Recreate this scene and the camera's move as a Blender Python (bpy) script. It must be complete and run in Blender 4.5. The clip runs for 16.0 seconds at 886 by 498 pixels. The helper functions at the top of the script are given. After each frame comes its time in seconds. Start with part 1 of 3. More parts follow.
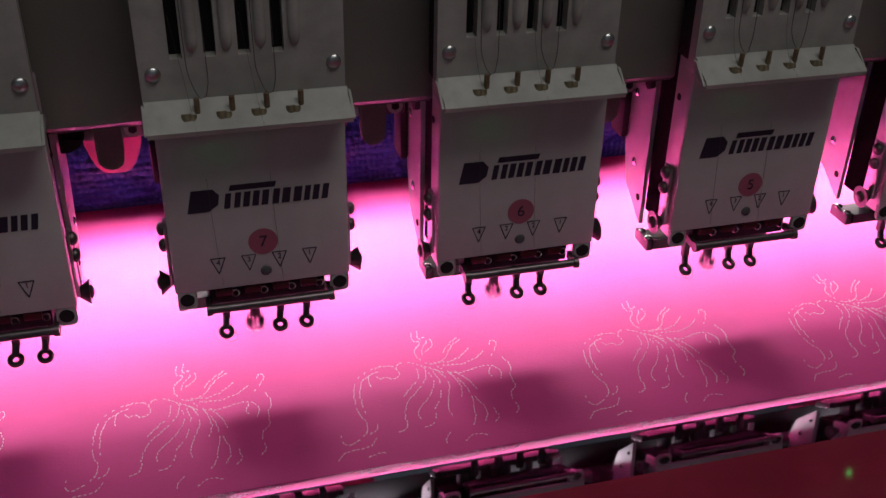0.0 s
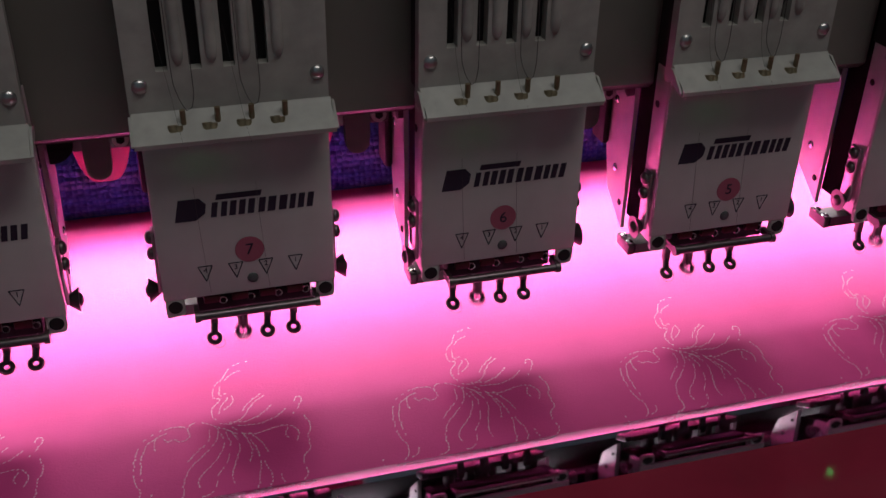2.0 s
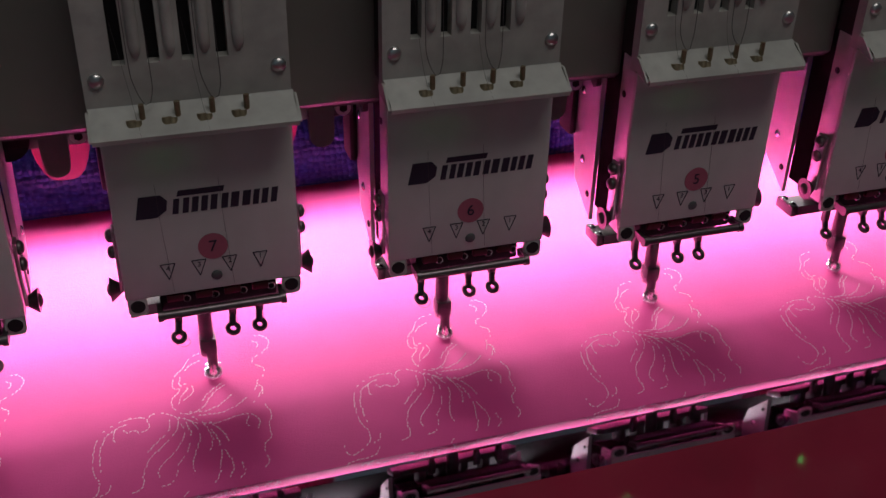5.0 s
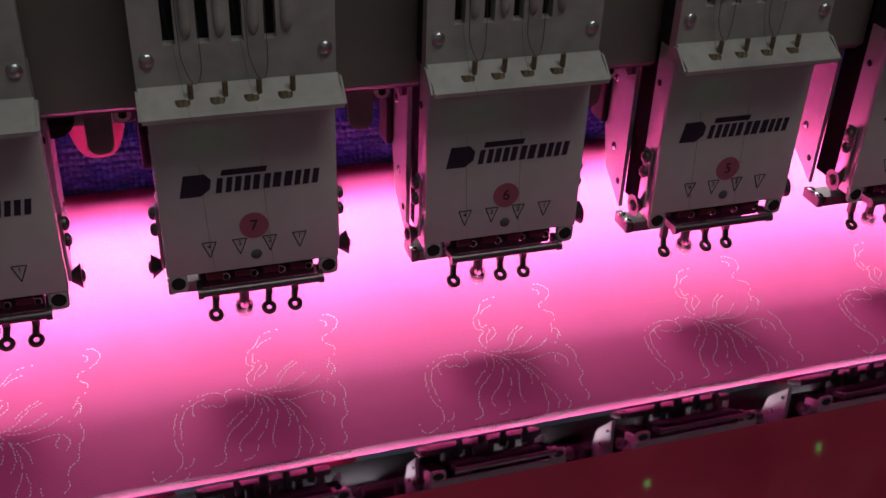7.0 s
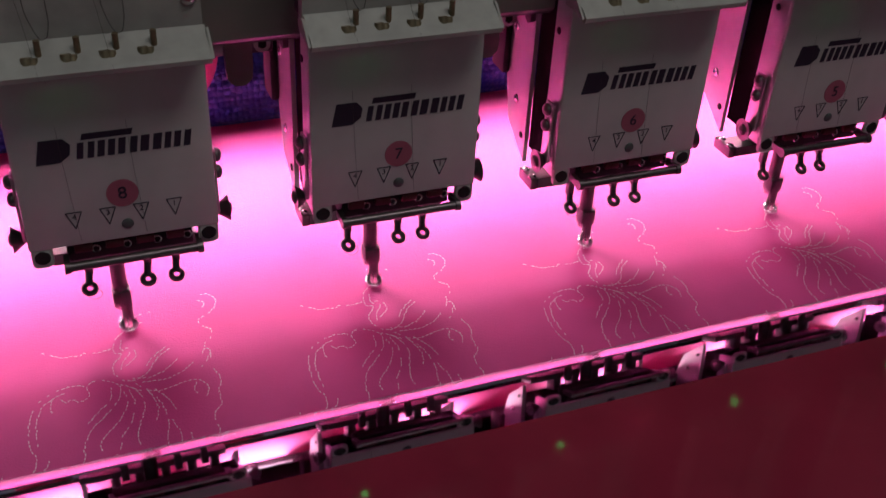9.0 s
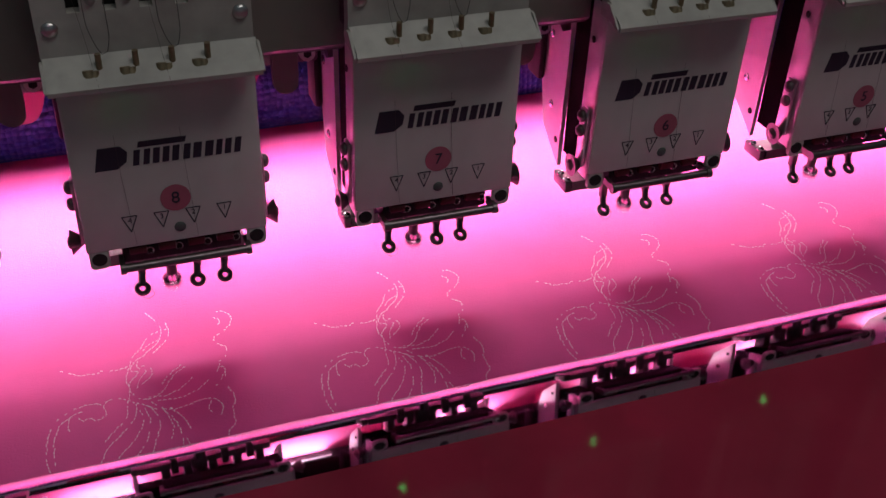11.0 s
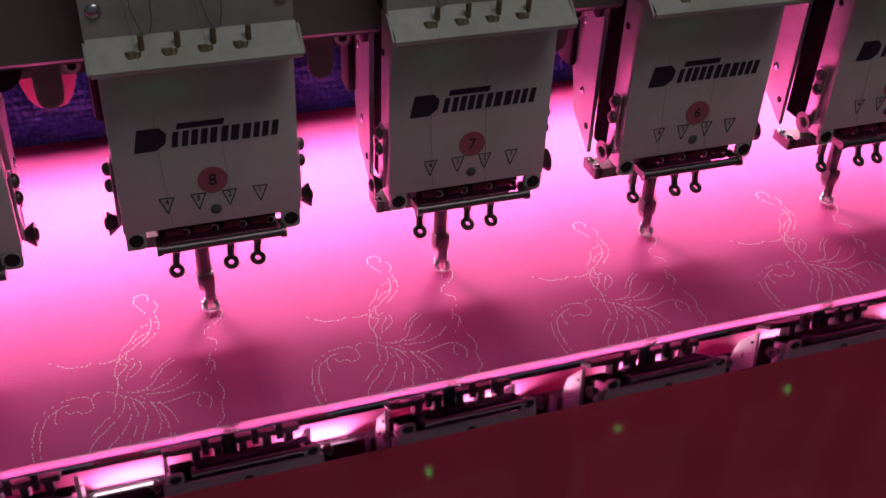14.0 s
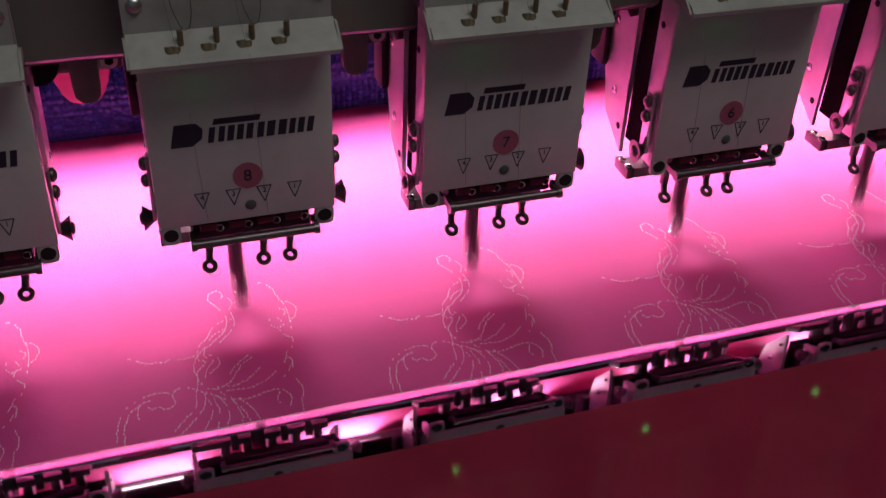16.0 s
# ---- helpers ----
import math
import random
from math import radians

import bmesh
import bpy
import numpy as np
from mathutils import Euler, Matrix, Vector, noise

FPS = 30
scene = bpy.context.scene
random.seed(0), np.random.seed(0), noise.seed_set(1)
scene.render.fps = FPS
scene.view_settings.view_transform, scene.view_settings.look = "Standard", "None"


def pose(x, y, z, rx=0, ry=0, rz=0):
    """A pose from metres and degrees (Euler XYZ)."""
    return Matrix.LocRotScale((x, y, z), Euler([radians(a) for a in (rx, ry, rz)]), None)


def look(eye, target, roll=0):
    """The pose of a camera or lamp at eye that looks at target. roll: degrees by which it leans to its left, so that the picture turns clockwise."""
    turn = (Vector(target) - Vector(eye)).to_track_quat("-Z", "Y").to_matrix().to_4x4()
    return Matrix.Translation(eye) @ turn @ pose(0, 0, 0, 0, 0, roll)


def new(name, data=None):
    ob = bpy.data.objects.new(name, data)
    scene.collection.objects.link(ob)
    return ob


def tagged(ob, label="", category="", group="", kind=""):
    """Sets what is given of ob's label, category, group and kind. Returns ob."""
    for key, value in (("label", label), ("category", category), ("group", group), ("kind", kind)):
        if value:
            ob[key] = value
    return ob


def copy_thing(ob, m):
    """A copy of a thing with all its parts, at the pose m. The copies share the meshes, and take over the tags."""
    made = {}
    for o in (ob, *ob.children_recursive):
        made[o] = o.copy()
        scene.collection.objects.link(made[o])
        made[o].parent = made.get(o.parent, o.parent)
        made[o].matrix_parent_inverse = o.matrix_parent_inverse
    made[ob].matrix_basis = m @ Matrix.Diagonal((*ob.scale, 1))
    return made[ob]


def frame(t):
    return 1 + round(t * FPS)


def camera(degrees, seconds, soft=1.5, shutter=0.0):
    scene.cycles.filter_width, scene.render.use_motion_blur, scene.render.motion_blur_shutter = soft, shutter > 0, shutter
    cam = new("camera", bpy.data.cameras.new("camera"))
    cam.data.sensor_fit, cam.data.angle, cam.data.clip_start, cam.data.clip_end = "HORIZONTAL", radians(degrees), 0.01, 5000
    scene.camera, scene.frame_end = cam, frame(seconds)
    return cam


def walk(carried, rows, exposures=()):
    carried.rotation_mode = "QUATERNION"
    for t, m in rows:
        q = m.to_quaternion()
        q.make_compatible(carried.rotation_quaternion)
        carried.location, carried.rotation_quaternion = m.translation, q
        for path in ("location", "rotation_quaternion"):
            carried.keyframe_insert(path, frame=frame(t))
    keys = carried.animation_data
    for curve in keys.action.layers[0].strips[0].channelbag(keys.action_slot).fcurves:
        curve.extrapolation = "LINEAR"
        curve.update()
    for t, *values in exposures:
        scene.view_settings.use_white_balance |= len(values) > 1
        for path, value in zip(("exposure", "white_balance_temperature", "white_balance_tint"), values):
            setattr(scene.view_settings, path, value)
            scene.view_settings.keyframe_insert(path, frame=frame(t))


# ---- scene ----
cam = camera(46.3, 16.0, shutter=0.5)

PATH = [
    (0, (-0.042, -0.533, 0.404), (0.429, 1.118, -0.621), 1.3),
    (0.5, (-0.042, -0.536, 0.404), (0.424, 1.124, -0.61), 1.0),
    (1, (-0.043, -0.538, 0.408), (0.428, 1.118, -0.61), 1.1),
    (1.5, (-0.038, -0.538, 0.41), (0.444, 1.108, -0.618), 1.2),
    (2, (-0.039, -0.543, 0.412), (0.446, 1.107, -0.609), 1.1),
    (2.5, (-0.04, -0.542, 0.41), (0.444, 1.111, -0.607), 0.9),
    (3, (-0.037, -0.542, 0.413), (0.455, 1.104, -0.61), 0.9),
    (3.5, (-0.036, -0.542, 0.411), (0.463, 1.102, -0.612), 0.9),
    (4, (-0.034, -0.538, 0.409), (0.489, 1.101, -0.61), 0.6),
    (6.5, (-0.05, -0.538, 0.406), (0.495, 1.075, -0.643), 1.9),
    (7, (-0.059, -0.539, 0.41), (0.475, 1.076, -0.641), 2.3),
    (7.5, (-0.074, -0.537, 0.405), (0.461, 1.089, -0.63), 2.3),
    (8, (-0.121, -0.527, 0.401), (0.434, 1.077, -0.656), 2.5),
    (8.5, (-0.163, -0.509, 0.397), (0.455, 1.041, -0.706), 2.8),
    (9, (-0.18, -0.513, 0.398), (0.451, 1.012, -0.732), 3.2),
    (9.5, (-0.187, -0.523, 0.416), (0.388, 1.0, -0.747), 2.7),
    (12, (-0.199, -0.525, 0.411), (0.391, 1.018, -0.716), 2.2),
    (12.5, (-0.204, -0.524, 0.41), (0.396, 1.015, -0.718), 2.6),
    (13, (-0.206, -0.524, 0.413), (0.383, 1.007, -0.73), 2.6),
    (13.5, (-0.207, -0.522, 0.412), (0.371, 1.009, -0.737), 2.5),
    (14, (-0.211, -0.524, 0.411), (0.359, 1.008, -0.742), 2.6),
    (14.5, (-0.211, -0.523, 0.407), (0.349, 1.016, -0.742), 2.6),
    (15, (-0.214, -0.521, 0.398), (0.342, 1.036, -0.728), 2.4),
    (15.5, (-0.218, -0.518, 0.402), (0.33, 1.032, -0.736), 2.5),
    (16, (-0.222, -0.521, 0.409), (0.322, 1.02, -0.744), 2.6),
]
walk(cam, [(t, look(eye, target, roll)) for t, eye, target, roll in PATH])

# ---- lights ----
world = bpy.data.worlds.new("world")
scene.world = world
world.use_nodes = True
world.node_tree.nodes["Background"].inputs[0].default_value = (0.5, 0.5, 0.55, 1)
world.node_tree.nodes["Background"].inputs[1].default_value = 0.02


def area_lamp(name, m, sx, sy, power, colour):
    data = bpy.data.lights.new(name, "AREA")
    data.shape, data.size, data.size_y, data.energy, data.color = "RECTANGLE", sx, sy, power, colour
    ob = new(name, data)
    ob.matrix_world = m
    return ob


PITCH = 0.16          # distance from head to head
BED = -0.020          # height of the cloth
HEADS = {9: -2, 8: -1, 7: 0, 6: 1, 5: 2, 4: 3, 3: 4, 2: 5}
for k in range(-3, 7):
    lamp = area_lamp("work_light", pose(k * PITCH - 0.082, 0.1830, 0.1380), 0.058, 0.032, 0.92, (1.0, 0.98, 0.97))
    lamp.data.spread = radians(129)
area_lamp("ceiling_light", look((0.5, -0.9, 2.42), (0.1, -0.1, 0.1)), 1.6, 0.8, 14.0, (1.0, 0.97, 0.92))


# ---- materials ----
def mat(name, colour, rough=0.5, metal=0.0, var=0.12, scale=60.0, bump=0.0, bscale=400.0, ior=1.5, spec=0.5, emit=0.0, glow=(1, 1, 1)):
    m = bpy.data.materials.new(name)
    m.use_nodes = True
    t = m.node_tree
    b = t.nodes["Principled BSDF"]
    b.inputs["Roughness"].default_value = rough
    b.inputs["Metallic"].default_value = metal
    b.inputs["IOR"].default_value = ior
    b.inputs["Specular IOR Level"].default_value = spec
    co = t.nodes.new("ShaderNodeTexCoord")
    n1 = t.nodes.new("ShaderNodeTexNoise")
    n1.inputs["Scale"].default_value, n1.inputs["Detail"].default_value = scale, 6
    t.links.new(co.outputs["Object"], n1.inputs["Vector"])
    n2 = t.nodes.new("ShaderNodeTexNoise")
    n2.inputs["Scale"].default_value, n2.inputs["Detail"].default_value = scale * 0.12, 3
    t.links.new(co.outputs["Object"], n2.inputs["Vector"])
    mx = t.nodes.new("ShaderNodeMath")
    mx.operation = "MULTIPLY"
    t.links.new(n1.outputs["Fac"], mx.inputs[0])
    t.links.new(n2.outputs["Fac"], mx.inputs[1])
    rp = t.nodes.new("ShaderNodeValToRGB")
    rp.color_ramp.elements[0].position, rp.color_ramp.elements[1].position = 0.1, 0.42
    rp.color_ramp.elements[0].color = (*[c * (1 - var) for c in colour], 1)
    rp.color_ramp.elements[1].color = (*[min(1, c * (1 + var * 0.6)) for c in colour], 1)
    t.links.new(mx.outputs[0], rp.inputs[0])
    t.links.new(rp.outputs[0], b.inputs["Base Color"])
    rr = t.nodes.new("ShaderNodeMapRange")
    rr.inputs["To Min"].default_value, rr.inputs["To Max"].default_value = max(0.02, rough * 0.8), min(1, rough * 1.25)
    t.links.new(n2.outputs["Fac"], rr.inputs["Value"])
    t.links.new(rr.outputs[0], b.inputs["Roughness"])
    if bump:
        n3 = t.nodes.new("ShaderNodeTexNoise")
        n3.inputs["Scale"].default_value, n3.inputs["Detail"].default_value = bscale, 4
        t.links.new(co.outputs["Object"], n3.inputs["Vector"])
        bp = t.nodes.new("ShaderNodeBump")
        bp.inputs["Strength"].default_value, bp.inputs["Distance"].default_value = bump, 0.001
        t.links.new(n3.outputs["Fac"], bp.inputs["Height"])
        t.links.new(bp.outputs[0], b.inputs["Normal"])
    if emit:
        b.inputs["Emission Color"].default_value = (*glow, 1)
        b.inputs["Emission Strength"].default_value = emit
    return m


M_PLATE = mat("painted_plate", (0.53, 0.515, 0.50), 0.45, var=0.10, scale=45, bump=0.05)
M_COMB = mat("moulded_cover", (0.385, 0.37, 0.345), 0.5, var=0.28, scale=70, bump=0.08, bscale=250)
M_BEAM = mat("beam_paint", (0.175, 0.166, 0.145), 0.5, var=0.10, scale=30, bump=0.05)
M_UNDER = mat("low_bounce_underside", (0.14, 0.135, 0.13), 0.5, var=0.08, scale=30)
M_STEEL = mat("brushed_steel", (0.58, 0.56, 0.56), 0.32, 1.0, var=0.15, scale=120, bump=0.05)
M_SATIN = mat("satin_steel", (0.66, 0.64, 0.64), 0.40, 0.7, var=0.12, scale=90, bump=0.05)
M_CHROME = mat("polished_chrome", (0.80, 0.80, 0.82), 0.12, 1.0, var=0.10, scale=150)
M_DARK = mat("dark_steel", (0.16, 0.13, 0.14), 0.35, 0.9, var=0.25, scale=150, bump=0.05)
# Real black parts, and black that stands for shade in slots and holes
M_BLACK = mat("black_plastic_and_shade", (0.012, 0.011, 0.012), 0.6, var=0.2, scale=100, spec=0.25)
# Almost no reflection: shade in the heads' gaps, and the unseen shield
M_VOID = mat("lightless_black", (0.004, 0.004, 0.004), 0.9, var=0.2, scale=100, spec=0.05)
M_INK = mat("navy_print", (0.015, 0.012, 0.03), 0.5, var=0.1)
M_RED = mat("red_sticker", (0.36, 0.09, 0.14), 0.5, var=0.15)
M_GREY = mat("grey_plug", (0.07, 0.07, 0.075), 0.5, var=0.15)
M_BRASS = mat("aged_brass", (0.28, 0.22, 0.14), 0.45, 0.7, var=0.3, scale=300)
M_REDPART = mat("red_plastic", (0.10, 0.010, 0.018), 0.45, var=0.2)
M_CLOTH = mat("pink_cloth", (0.65, 0.065, 0.262), 0.65, var=0.10, scale=25, bump=0.35, bscale=900, spec=0.15)
M_THREAD = mat("white_thread", (0.97, 0.74, 0.86), 0.18, 0.0, var=0.08, scale=400, ior=1.7, spec=1.0)
M_DTHREAD = mat("dark_thread", (0.06, 0.05, 0.055), 0.6, var=0.1, scale=400)
M_TABLE = mat("red_lacquer", (0.29, 0.023, 0.052), 0.06, var=0.25, scale=14, ior=1.40)
M_STRIP = mat("polished_dark_strip", (0.52, 0.44, 0.53), 0.04, 1.0, var=0.15, scale=30)
M_SLEEVE = mat("pink_plastic", (0.22, 0.03, 0.085), 0.2, var=0.12, scale=60)
M_BLUE = mat("blue_studded_cloth", (0.012, 0.040, 0.22), 0.35, var=0.3, scale=200)


def add_studs(m, scale, strength):
    t = m.node_tree
    co = t.nodes.new("ShaderNodeTexCoord")
    v = t.nodes.new("ShaderNodeTexVoronoi")
    v.inputs["Scale"].default_value = scale
    v.inputs["Randomness"].default_value = 0.35
    t.links.new(co.outputs["Object"], v.inputs["Vector"])
    b = t.nodes.new("ShaderNodeBump")
    b.invert = True
    b.inputs["Strength"].default_value, b.inputs["Distance"].default_value = strength, 0.003
    t.links.new(v.outputs["Distance"], b.inputs["Height"])
    t.links.new(b.outputs[0], t.nodes["Principled BSDF"].inputs["Normal"])


add_studs(M_BLUE, 200, 1.0)
M_FLOOR = mat("concrete_floor", (0.20, 0.19, 0.18), 0.7, var=0.25, scale=6)
M_WALL = mat("wall_paint", (0.45, 0.45, 0.44), 0.8, var=0.1, scale=3)
M_LED = mat("green_indicator", (0.05, 0.5, 0.1), 0.4, emit=18.0, glow=(0.05, 1.0, 0.25))


# ---- mesh helpers ----
def box(bm, x0, x1, y0, y1, z0, z1, bev=0.0, seg=2):
    vs = bmesh.ops.create_cube(bm, size=1.0, matrix=Matrix.LocRotScale(((x0 + x1) / 2, (y0 + y1) / 2, (z0 + z1) / 2), None, (x1 - x0, y1 - y0, z1 - z0)))["verts"]
    if bev:
        es = list({e for v in vs for e in v.link_edges})
        bmesh.ops.bevel(bm, geom=es, offset=bev, segments=seg, affect="EDGES", profile=0.5)


def cyl(bm, p0, p1, r0, r1=None, seg=16):
    p0, p1 = Vector(p0), Vector(p1)
    d = p1 - p0
    m = Matrix.Translation((p0 + p1) / 2) @ d.to_track_quat("Z", "Y").to_matrix().to_4x4()
    bmesh.ops.create_cone(bm, cap_ends=True, segments=seg, radius1=r0, radius2=r0 if r1 is None else r1, depth=d.length, matrix=m)


def dome(bm, p, r, axis, flat=0.55):
    m = Matrix.Translation(p) @ Vector(axis).to_track_quat("Z", "Y").to_matrix().to_4x4() @ Matrix.Diagonal((1, 1, flat, 1))
    bmesh.ops.create_uvsphere(bm, u_segments=14, v_segments=8, radius=r, matrix=m)


def ring(bm, p, axis, big, small, nu=18, nv=8):
    m = Matrix.Translation(p) @ Vector(axis).to_track_quat("Z", "Y").to_matrix().to_4x4()
    vs = [[bm.verts.new(m @ Vector(((big + small * math.cos(b)) * math.cos(a), (big + small * math.cos(b)) * math.sin(a), small * math.sin(b))))
           for b in (2 * math.pi * j / nv for j in range(nv))] for a in (2 * math.pi * i / nu for i in range(nu))]
    for i in range(nu):
        for j in range(nv):
            bm.faces.new((vs[i][j], vs[(i + 1) % nu][j], vs[(i + 1) % nu][(j + 1) % nv], vs[i][(j + 1) % nv]))


def prism(bm, outline, y0, y1):
    """A flat shape in x and z, from y0 to y1."""
    a = [bm.verts.new((x, y0, z)) for x, z in outline]
    b = [bm.verts.new((x, y1, z)) for x, z in outline]
    bm.faces.new(a), bm.faces.new(b[::-1])
    for i in range(len(a)):
        j = (i + 1) % len(a)
        bm.faces.new((a[j], a[i], b[i], b[j]))


def extrude_x(bm, outline, x0, x1):
    """A profile in y and z, from x0 to x1."""
    a = [bm.verts.new((x0, y, z)) for y, z in outline]
    b = [bm.verts.new((x1, y, z)) for y, z in outline]
    bm.faces.new(a[::-1]), bm.faces.new(b)
    for i in range(len(a)):
        j = (i + 1) % len(a)
        bm.faces.new((a[i], a[j], b[j], b[i]))


def tube(bm, points, r, seg=6):
    rings = []
    for i, p in enumerate(points):
        p = Vector(p)
        d = (Vector(points[min(i + 1, len(points) - 1)]) - Vector(points[max(i - 1, 0)])).normalized()
        q = d.to_track_quat("Z", "Y")
        rings.append([bm.verts.new(p + q @ Vector((r * math.cos(a), r * math.sin(a), 0))) for a in (2 * math.pi * k / seg for k in range(seg))])
    for u, v in zip(rings, rings[1:]):
        for k in range(seg):
            bm.faces.new((u[k], u[(k + 1) % seg], v[(k + 1) % seg], v[k]))
    bm.faces.new(rings[0][::-1]), bm.faces.new(rings[-1])


def mesh_of(name, bm, material, smooth=True):
    bmesh.ops.recalc_face_normals(bm, faces=bm.faces[:])
    me = bpy.data.meshes.new(name)
    bm.to_mesh(me)
    bm.free()
    me.materials.append(material)
    if smooth:
        for p in me.polygons:
            p.use_smooth = True
        me.set_sharp_from_angle(angle=radians(40))
    return me


def part(name, bm, material, parent=None, label="", smooth=True):
    ob = new(name, mesh_of(name, bm, material, smooth))
    ob.parent = parent
    return tagged(ob, label)


def words(text, size, material, m, name, parent):
    cu = bpy.data.curves.new("glyph", "FONT")
    cu.body, cu.size, cu.align_x, cu.align_y, cu.extrude = text, size, "CENTER", "CENTER", 0.0001
    tmp = bpy.data.objects.new("glyph", cu)
    me = bpy.data.meshes.new_from_object(tmp)
    bpy.data.objects.remove(tmp)
    me.transform(m)
    me.materials.append(material)
    ob = new(name, me)
    ob.parent = parent
    return ob


def spline(pts, step):
    """Points at even steps along a smooth curve through pts."""
    ps = [Vector(p) for p in pts]
    ps = [2 * ps[0] - ps[1]] + ps + [2 * ps[-1] - ps[-2]]
    dense = []
    for a, b, c, d in zip(ps, ps[1:], ps[2:], ps[3:]):
        for k in range(24):
            t = k / 24
            dense.append(0.5 * (2 * b + (c - a) * t + (2 * a - 5 * b + 4 * c - d) * t * t + (3 * b - a - 3 * c + d) * t ** 3))
    dense.append(ps[-2])
    out, rest = [dense[0]], step
    for a, b in zip(dense, dense[1:]):
        d = (b - a).length
        while d >= rest:
            a = a + (b - a) * (rest / d)
            out.append(a)
            d, rest = (b - a).length, step
        rest -= d
    return out


# ---- structure ----
def structure(name, bm, material, label, category):
    return tagged(part(name, bm, material), label, category, kind="structure")


def build_room():
    for name, b, m, label, cat in (
            ("floor", (-4, 4.5, -3.2, 3.5, -1.0, -0.9), M_FLOOR, "grey concrete workshop floor below the machine", "floor"),
            ("ceiling", (-4, 4.5, -3.2, 3.5, 2.6, 2.7), M_WALL, "plain pale workshop ceiling", "ceiling"),
            ("wall_north", (-4, 4.5, 3.5, 3.6, -0.9, 2.6), M_WALL, "plain pale workshop wall behind the machine", "wall"),
            ("wall_south", (-4, 4.5, -3.3, -3.2, -0.9, 2.6), M_WALL, "plain pale workshop wall", "wall"),
            ("wall_west", (-4.1, -4, -3.2, 3.5, -0.9, 2.6), M_WALL, "plain pale workshop wall", "wall"),
            ("wall_east", (4.5, 4.6, -3.2, 3.5, -0.9, 2.6), M_WALL, "plain pale workshop wall", "wall")):
        bm = bmesh.new()
        box(bm, *b)
        structure(name, bm, m, label, cat)


build_room()


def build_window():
    # Unseen window, added for the cold bluish light on the blue roll
    win = tagged(new("added_window"), "unseen window added as the source of cold light from the left", "window", kind="structure")
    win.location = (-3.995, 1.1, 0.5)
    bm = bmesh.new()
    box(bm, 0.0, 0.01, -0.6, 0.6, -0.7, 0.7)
    part("pane", bm, mat("glowing_cold_pane", (0.6, 0.7, 0.8), 0.2, emit=4.0, glow=(0.45, 0.8, 1.0)), win)
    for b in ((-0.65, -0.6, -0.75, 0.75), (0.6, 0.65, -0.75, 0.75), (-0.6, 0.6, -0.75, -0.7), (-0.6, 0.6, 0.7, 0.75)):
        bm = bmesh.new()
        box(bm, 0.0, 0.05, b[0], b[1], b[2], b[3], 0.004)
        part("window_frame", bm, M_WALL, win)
    # Added area lamp that throws the pane's cold light into the room
    area_lamp("added_cold_light", look((-3.96, 1.1, 0.5), (0, 0.4, 0.0)), 1.2, 1.4, 50.0, (0.45, 0.8, 1.0))


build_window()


X0, X1 = -0.95, 1.45


